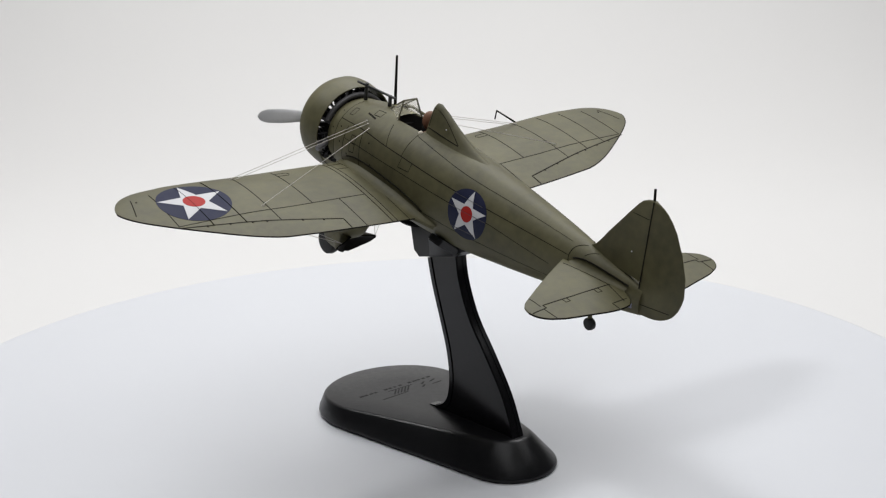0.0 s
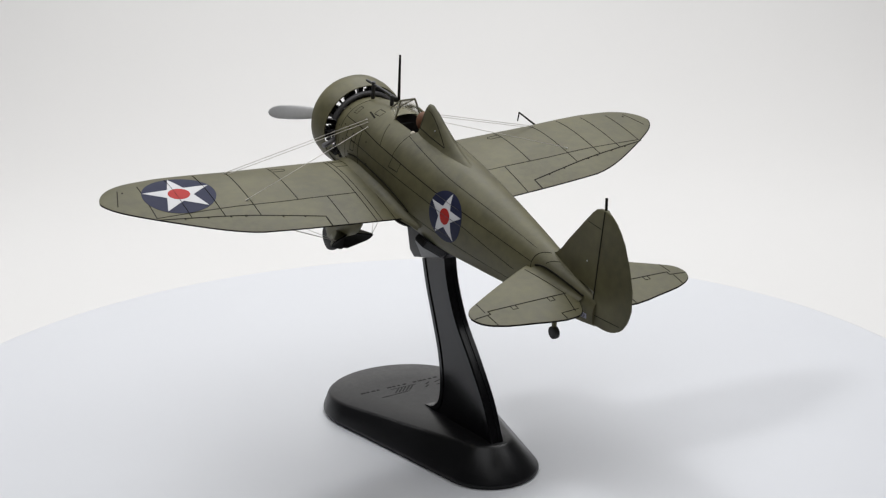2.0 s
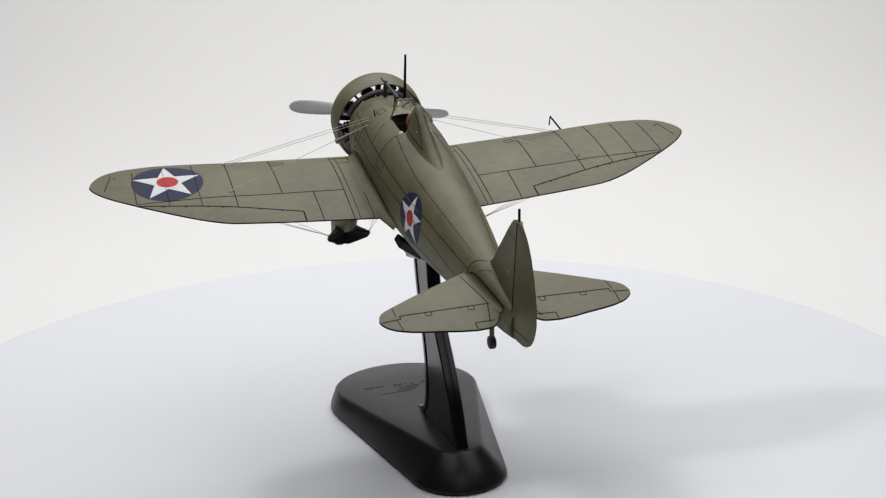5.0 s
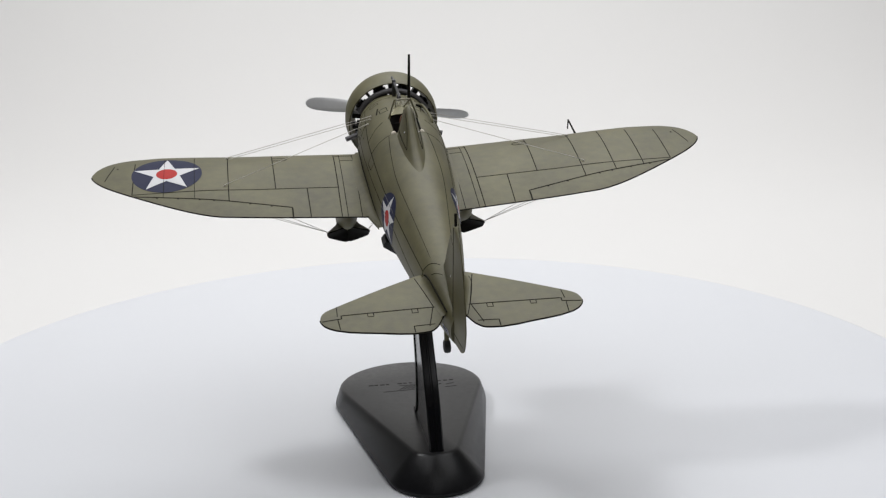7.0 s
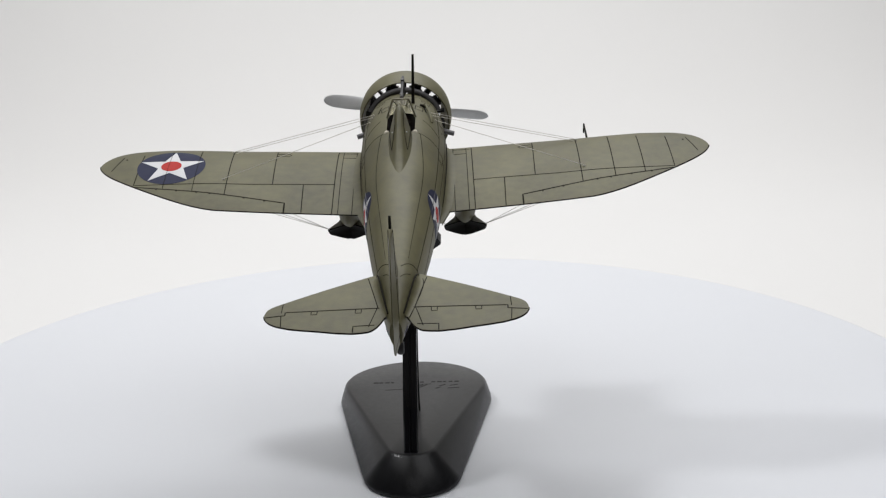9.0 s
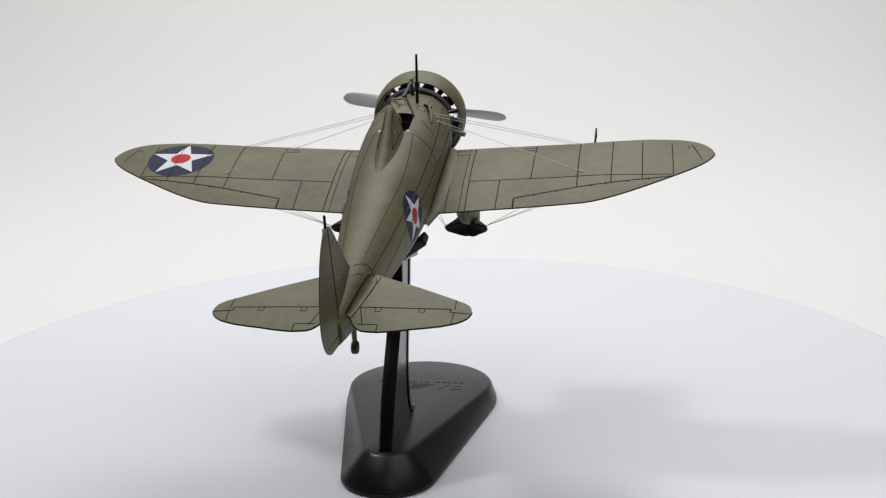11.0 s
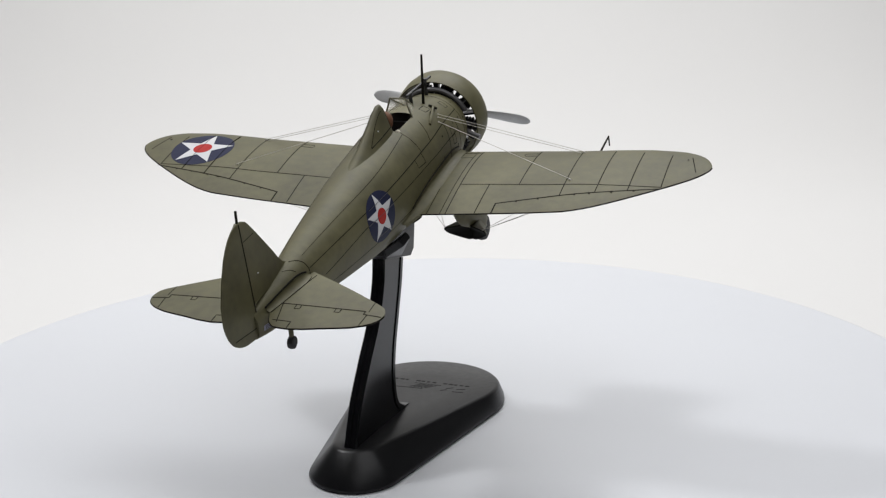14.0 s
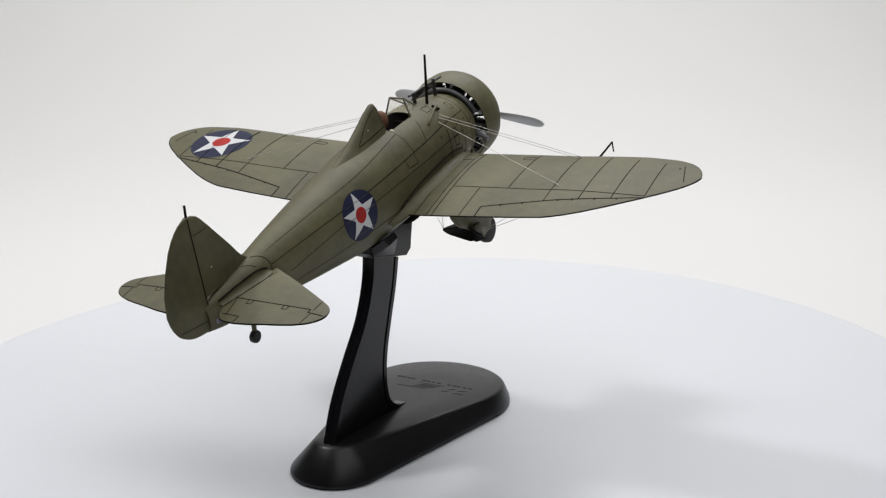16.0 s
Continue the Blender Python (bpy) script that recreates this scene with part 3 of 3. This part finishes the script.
    for z in (6.0, 12, 18, 24, 30, 34, 35.7):
        h, w = -95.9 - (35.9 - z) * 0.032, (1.0 - 0.35 * (z - 5) / 31) * 0.93 + 0.06
        gap.append([(-w, h - 0.16, z), (w, h - 0.16, z), (w, h + 0.16, z), (-w, h + 0.16, z)])
    part("hinge_gap", loft(gap), LINE, r)
    for sg in (-1, 1):
        def side(y, z, l, s=sg, edge=lead[2:], h0=0.95, h1=0.22):
            h, e = -95.9 - (35.9 - z) * 0.032, interp(z, edge)
            f = min(1, max(0, (y - h) / (e - h)))
            return Vector((s * ((1.0 - 0.35 * (z - 5) / 31) * (h0 + (h1 - h0) * f**1.3) + l), y, z))
        part("panel_line", ribbon([(-89.8, 30.4), (-95.6, 31.0)], side, 0.15), LINE, f)
        part("rivet", tube([side(-92, 20.8, -0.1), side(-92, 20.8, 0.10)], 0.2, 8), STEEL, f)
        part("panel_line", ribbon([(-97.2, 8.8), (-107, 10.5)], lambda a, b, l: side(a, b, l, sg, aft, 0.9, 0.16), 0.2), LINE, r)
        part("data_plate", patch([(-92.6, 15.2), (-96.2, 15.4), (-96.2, 18.6), (-92.6, 18.4)], (-94.4, 16.9), lambda a, b, l, s=sg: body_arc(a, s * b, l), 0.06, 3), PLATE, f, "small pale blue-grey data plate")
        for k in range(3):
            part("data_bar", ribbon([(-93.0, 15.9 + k * 0.9), (-95.8, 16.0 + k * 0.9)], lambda a, b, l, s=sg: body_arc(a, s * b, l), 0.28, 0.11), LINE, f)
    part("tail_light_mast", tube([(0, -95.6, 35.0), (0, -95.0, 38.8)], 0.33, 8), LINE, f, "short dark mast on the fin")
    tw = part("tail_wheel", disc_wheel((0, -82.0, -5.3), 1.75, 0.85), RUBBER, air, "small black tail wheel")
    part("fork", tube([(0, -80.5, 2.5), (0, -81.5, -2.0), (0, -82.0, -5.3)], 0.8, 10, r2=0.55), OLIVE, tw)


def disc_wheel(c, r, w):
    bm = bmesh.new()
    rings = []
    for x, k in ((-w, 0.3), (-w, 0.75), (-w * 0.8, 0.93), (0, 1.0), (w * 0.8, 0.93), (w, 0.75), (w, 0.3)):
        rings.append([(c[0] + x, c[1] + r * k * math.cos(a), c[2] + r * k * math.sin(a)) for a in (2 * math.pi * q / 28 for q in range(28))])
    bm.free()
    return loft(rings)


CW = 5.7


def baffle(o, a, half):
    """A thin curved plate between two cylinders."""
    rings = []
    for r in (6.0, 9.0, 12.6):
        ring = []
        for y in (0.8, -0.8):
            for q in ((-half, half) if y > 0 else (half, -half)):
                ring.append(o + Vector((math.sin(a + q) * r, y, math.cos(a + q) * r)))
        rings.append(ring)
    return loft(rings)


def build_nose(air):
    prof = [(28.6, 13.55), (28.5, 13.9), (30.5, 14.35), (34, 14.6), (37, 14.3), (39.2, 13.2), (40.2, 11.9), (40.0, 11.2), (38.6, 11.5), (36, 12.9), (33, 13.4), (30, 13.5)]
    rings = [[(r * math.sin(a), u, CW + r * math.cos(a)) for a in (2 * math.pi * k / 72 for k in range(72))] for u, r in prof + prof[:1]]
    cow = part("cowling", loft(rings, caps=False), OLIVE, air, "olive drab ring cowling round the engine", 50)
    eng = part("engine", loft([[(r * math.sin(a), u, CW + r * math.cos(a)) for a in (2 * math.pi * k / 32 for k in range(32))] for u, r in ((26.9, 6.6), (30, 6.6), (31, 5.4), (36, 5.2), (38, 3.8), (40, 2.4))]), GUNMETAL, air, "dark radial engine with nine finned cylinders")
    for k in range(9):
        a = 2 * math.pi * (k + 0.5) / 9
        d = Vector((math.sin(a), 0, math.cos(a)))
        o = Vector((0, 33, CW))
        bm = bmesh.new()
        side, fw = Vector((d.z, 0, -d.x)), Vector((0, 1, 0))
        rings = []
        for i in range(15):
            r = 5.0 + i * 0.5
            rr = (2.15 if i % 2 else 1.75) * (1.0 if i < 12 else 0.8)
            rings.append([o + d * r + (side * math.cos(q) + fw * math.sin(q)) * rr for q in (2 * math.pi * j / 14 for j in range(14))])
        bm.free()
        cyl = part("cylinder", loft(rings), GUNMETAL, eng, "black finned cylinder", 20)
        part("pushrod", tube([o + d * 5.5 + fw * -2.2 + side * 0.9, o + d * 12.2 + fw * -1.4 + side * 1.0], 0.32, 6), PIPE, cyl)
        part("baffle", baffle(o, a + math.pi / 9, 0.03 if k % 2 else 0.07), GUNMETAL, cyl)
        part("intake_pipe", tube([o + d * 6.6 + fw * -4.2 + side * -1.2, o + d * 9.5 + fw * -3.6 + side * -1.6, o + d * 12.0 + fw * -1.8 + side * -1.2], 0.55, 8), PIPE, cyl)
        part("rocker_box", tube([o + d * 12 + fw * 1.6 + side * 0.8, o + d * 12 + fw * -2.0 + side * 0.8], 0.7, 8), GUNMETAL, cyl)
    # collector ring behind the cylinders
    for s0, s1 in ((-66, 0), (0, 66)):
        pts = [(11.4 * math.sin(radians(q)), 28.4, CW + 11.4 * math.cos(radians(q))) for q in range(s0, s1 + 1, 6)]
        part("exhaust_collector", tube(pts, 0.85, 10), PIPE, eng, "grey curved exhaust pipe")
    for sg in (-1, 1):
        part("exhaust_stub", tube([(sg * 10.4, 27.4, 4.0), (sg * 12.6, 26.4, 3.4), (sg * 15.2, 25.8, 2.8)], 0.8, 10), PIPE, eng, "dark exhaust stub")
    prop = new("propeller")
    prop.parent = air
    tagged(prop, "two-bladed grey propeller")
    part("hub", loft([[(r * math.sin(a), u, 4.9 + r * math.cos(a)) for a in (2 * math.pi * k / 24 for k in range(24))] for u, r in ((40, 1.6), (41, 2.0), (43.5, 2.0), (44.6, 1.2), (45.0, 0.3))]), STEEL, prop)
    for k in (0, 1):
        ang = radians(8.5 + 180 * k)
        rings = []
        for i in range(21):
            f = math.sin(math.pi / 2 * i / 20)
            r = 1.5 + f * 25.2
            c = interp(f, [(0, 1.0), (0.15, 1.2), (0.4, 1.9), (0.65, 2.2), (0.85, 2.05), (0.93, 1.65), (0.975, 1.1), (0.993, 0.6), (1.0, 0.15)])
            t = 0.6 * (1 - f) + 0.16
            tw = radians(-44 + 28 * f)
            ring = []
            for j in range(12):
                q = 2 * math.pi * j / 12
                a, b = c * math.cos(q), t * math.sin(q)
                y = a * math.cos(tw + math.pi / 2) * -1 + b * math.sin(tw + math.pi / 2)
                z = a * math.sin(tw + math.pi / 2) + b * math.cos(tw + math.pi / 2)
                # blade lies along local x, turned about the shaft
                px, pz = r, z
                ring.append((px * math.cos(ang) + pz * math.sin(ang), 42.4 + y, 4.9 - px * math.sin(ang) + pz * math.cos(ang)))
            rings.append(ring)
        part("blade", loft(rings), STEEL, prop, "grey propeller blade with rounded tip")


def build_cockpit(air):
    # headrest fairing, tapering back and flaring into the spine
    stations = ((-9.9, 26.6, 1.8), (-10.2, 28.3, 2.2), (-10.9, 29.1, 2.4), (-12.2, 29.3, 2.5), (-14, 28.5, 2.55), (-18, 26.4, 2.5), (-24, 23.6, 2.3), (-29, 21.7, 1.95), (-34, 20.45, 1.5), (-38, 19.7, 0.9))

    def fairing(k, f, side, lift=0.0):
        u, top, half = stations[k]
        z0 = interp(u, TOP) - 0.7
        c = f ** (1 / 0.9)
        return (side * (half * (0.88 + 0.48 * (1 - f) ** 2.2) * math.sqrt(max(0, 1 - c * c)) + lift), u, z0 + (top - z0) * f)
    rings = []
    for k in range(len(stations)):
        ring = []
        for q in range(25):
            a = -math.pi / 2 + math.pi * q / 24
            ring.append(fairing(k, max(0.0, math.cos(a)) ** 0.9, -1 if a < 0 else 1))
        rings.append(ring)
    hr = part("headrest_fairing", loft(rings), OLIVE, air, "olive drab headrest fairing behind the cockpit", 60)
    for sg in (-1, 1):
        low = [fairing(k, f, sg, 0.03) for k, f in ((2, 0.22), (4, 0.24), (5, 0.28), (6, 0.42))]
        high = [fairing(k, f, sg, 0.03) for k, f in ((2, 0.86), (4, 0.88), (5, 0.84), (6, 0.46))]
        part("fairing_seam", tube(spline(low, 5), 0.13, 6), LINE, hr)
        part("fairing_seam", tube(spline(high, 5), 0.09, 6), LINE, hr)
        part("fairing_seam", tube([low[0], fairing(2, 0.55, sg, 0.03), high[0]], 0.07, 6), LINE, hr)
        p = Vector(fairing(5, 0.62, sg))
        part("rivet", tube([p, p + Vector((sg * 0.25, 0, 0))], 0.2, 8), STEEL, hr)
        # small ball that stands for a pale spot beside the seat
        bm = bmesh.new()
        bmesh.ops.create_uvsphere(bm, u_segments=12, v_segments=8, radius=0.75)
        bmesh.ops.translate(bm, vec=(sg * 4.0, -9.3, 19.9), verts=bm.verts)
        part("pale_spot", bm, PALE, hr, "small pale spot beside the seat")
    # seated figure: helmet and shoulders as one plain shape
    bm = bmesh.new()
    bmesh.ops.create_uvsphere(bm, u_segments=20, v_segments=14, radius=1.0)
    for v in bm.verts:
        v.co = Vector((v.co.x * 2.2, v.co.y * 2.4 - 8.0, v.co.z * 2.9 + 22.6))
    b2 = bmesh.new()
    bmesh.ops.create_uvsphere(b2, u_segments=18, v_segments=10, radius=1.0)
    me = bpy.data.meshes.new("tmp")
    for v in b2.verts:
        v.co = Vector((v.co.x * 4.2, v.co.y * 2.6 - 7.4, v.co.z * 2.6 + 16.4))
    b2.to_mesh(me)
    b2.free()
    bm.from_mesh(me)
    bpy.data.meshes.remove(me)
    part("seated_doll", bm, BROWN, air, "tiny brown painted doll in the seat")
    # windscreen: clear panes in an olive frame
    ws = new("windscreen")
    ws.parent = air
    tagged(ws, "small clear windscreen in an olive frame")
    fl, fr = Vector((-1.3, 9.6, 19.95)), Vector((1.3, 9.6, 19.95))
    tl, tr = Vector((-2.3, 2.2, 25.3)), Vector((2.3, 2.2, 25.3))
    bl, br = Vector((-4.4, 1.4, 19.4)), Vector((4.4, 1.4, 19.4))
    for a, b in ((fl, tl), (fr, tr), (tl, tr), (tl, bl), (tr, br), (fl, bl), (fr, br), (fl, fr)):
        part("frame_bar", tube([a, b], 0.27, 6), FRAME, ws)
    for q in ((fl, fr, tr, tl), (fl, tl, bl), (fr, br, tr)):
        b = bmesh.new()
        n = (q[1] - q[0]).cross(q[2] - q[0]).normalized() * 0.1
        lo = [b.verts.new(p - n) for p in q]
        hi = [b.verts.new(p + n) for p in q]
        b.faces.new(lo)
        b.faces.new(hi)
        for i in range(len(q)):
            j = (i + 1) % len(q)
            b.faces.new((lo[i], lo[j], hi[j], hi[i]))
        pane = part("pane", b, GLASS, ws)
        pane.visible_shadow = False
    # gun sight tube on two posts, radio mast
    sight = part("gun_sight", tube([(0, 28.6, 21.4), (0, 9.0, 23.0)], 0.40, 8), GUNMETAL, air, "long dark sight tube on posts")
    part("sight_post", tube([(0, 24.0, 15.5), (0, 24.0, 22.6)], 0.6, 8), GUNMETAL, sight)
    part("sight_post", tube([(0, 11.8, 19.0), (0, 11.8, 23.0)], 0.6, 8), GUNMETAL, sight)
    part("radio_mast", tube([(3.2, 13.3, 18.8), (3.75, 15.5, 33.8)], 0.50, 8, r2=0.34), LINE, air, "thin dark radio mast")


def build_gear(air):
    for sg in (-1, 1):
        leg = []
        for z, f0, f1, h in ((-0.5, 14.6, -9.0, 3.2), (-5, 14.8, -8.2, 3.3), (-9, 14.8, -6.2, 3.4), (-11.4, 14.6, -4.6, 3.4), (-13.4, 14.6, -2.6, 3.3), (-16.2, 14.6, 2.0, 3.0), (-18.2, 14.2, 4.4, 2.8), (-20.2, 13.4, 5.6, 2.2), (-21.6, 11.5, 6.0, 1.1)):
            ring = []
            for k in range(24):
                a = 2 * math.pi * k / 24
                ring.append((sg * 17.6 + h * math.sin(a), (f0 + f1) / 2 + (f0 - f1) / 2 * math.cos(a), z))
            leg.append(ring)
        gear = part("landing_gear", loft(leg), OLIVE, air, "olive drab trousered landing gear leg", 50)
        # spat: a flared plate swept forwards and down behind, its sides running into the leg
        rings, back = [], []
        for i in range(11):
            f = i / 10
            u, z = -3.0 + 6.6 * f, -14.0 - 6.9 * f
            wide = interp(f, [(0, 6.0), (0.06, 6.5), (0.42, 6.3), (0.68, 4.3), (0.9, 2.2), (1, 1.0)])
            c = sg * 17.6
            m = u + 0.55 * wide
            rings.append([(c - wide, u, z), (c, m, z), (c + wide, u, z), (c + wide * 0.97, u + 0.7, z), (c + 2.3 + (wide - 2.3) * 0.3, u + 4.5, z), (c + min(2.3, wide), u + 8.5, z),
                          (c - min(2.3, wide), u + 8.5, z), (c - 2.3 - (wide - 2.3) * 0.3, u + 4.5, z), (c - wide * 0.97, u + 0.7, z)])
            w = wide * 0.97
            back.append([(c - w, u - 0.03, z - 0.02), (c, m - 0.03, z - 0.02), (c + w, u - 0.03, z - 0.02), (c + w, u - 0.25, z - 0.22), (c, m - 0.25, z - 0.22), (c - w, u - 0.25, z - 0.22)])
        spat = part("wheel_spat", loft(rings), OLIVE, gear, "flared olive wheel spat", 60)
        # thin near-black slab puts the shade of the down-facing rear into colour
        part("rear_shade", loft(back), SPAT, spat, "near-black slab that paints the shade on the spat rear", 40)
        w = part("wheel", disc_wheel((sg * 17.6, 12.4, -21.6), 4.1, 1.6), RUBBER, gear, "black rubber wheel")


def wire(air, a, b, r=0.075):
    return part("bracing_wire", tube([a, b], r, 6), WIRE, air, "thin pale bracing wire")


def build_wires(air):
    for sg in (-1, 1):
        w = wing_top(52.6, 12.6).z
        t1, t2, t3 = (sg * 8.6, 10.6, 16.9), (sg * 9.0, 9.4, 16.5), (sg * 9.8, 7.6, 15.8)
        wire(air, (sg * 52.6, 12.6, w + 0.2), t1)
        wire(air, (sg * 51.4, 12.0, w + 0.1), t2)
        wire(air, (sg * 53.25, -6.0, wing_top(53.25, -6.0).z + 0.2), t3)
        for p in (t1, t2, t3):
            q = Vector(p)
            part("wire_anchor", tube([q - Vector((sg * 0.5, 0, 0.5)), q + Vector((sg * 0.15, 0, 0.1))], 0.17, 8), WIRE, air)
    hook = [body_arc(u, q, l) for u, q, l in ((13.2, 4.3, 0.2), (12.2, 4.6, 0.9), (9.6, 5.0, 1.1), (7.2, 5.6, 0.9), (4.6, 6.2, 0.7), (3.2, 6.7, 0.1))]
    part("lever", tube(spline(hook, 5), 0.42, 8), OLIVE, air, "olive curved lever beside the cockpit")
    part("lever_catch", tube([body_arc(12.6, 3.6, 0.2), body_arc(12.2, 5.4, 0.7)], 0.4, 8), LINE, air)
    for sg in (-1, 1):
        for x, u in ((61, -6.0), (55, -12.0), (51, -7.0)):
            wire(air, (sg * x, u, wing_top(x, u).z - 2.0), (sg * 23.4, -2.7, -14.3))
        for u in (12, 4):
            wire(air, (sg * 3.0, u, -7.6), (sg * 11.8, -2.7, -14.3))
    # pitot on the right wing
    pit = part("pitot_tube", tube([(55.9, 15.0, 3.6), (55.9, 26.6, 4.1)], 0.36, 8, r2=0.26), LINE, air, "thin dark pitot tube")
    part("pitot_strut", tube([(55.9, 26.5, 4.2), (55.9, 26.9, 0.9)], 0.22, 8), LINE, pit)


def build_aircraft():
    air = new("model_aircraft")
    tagged(air, "olive drab model fighter aircraft with star roundels, clipped to the stand", "model aircraft")
    build_fuselage(air)
    for sg in (-1, 1):
        build_wing(air, sg)
    build_tail(air)
    build_nose(air)
    build_cockpit(air)
    build_gear(air)
    build_wires(air)
    return air


build_setting()
turntable = build_turntable()
stand = build_stand()
aircraft = build_aircraft()
SEAT = pose(-0.00188, 0, 0, 0, -0.761, 0) @ pose(0, 0, 0.0877, 13.5, 0, 0) @ pose(0, -0.0026, -0.0116)


def motions():
    """The turntable turns clockwise, and the stand and the aircraft with it."""
    walk(turntable, [(t, pose(0, 0, 0, 0, 0, a)) for t, a in TURNS])
    walk(stand, [(t, pose(0, 0, 0, 0, 0, a)) for t, a in TURNS])
    walk(aircraft, [(t, pose(0, 0, 0, 0, 0, a) @ SEAT) for t, a in TURNS])


motions()
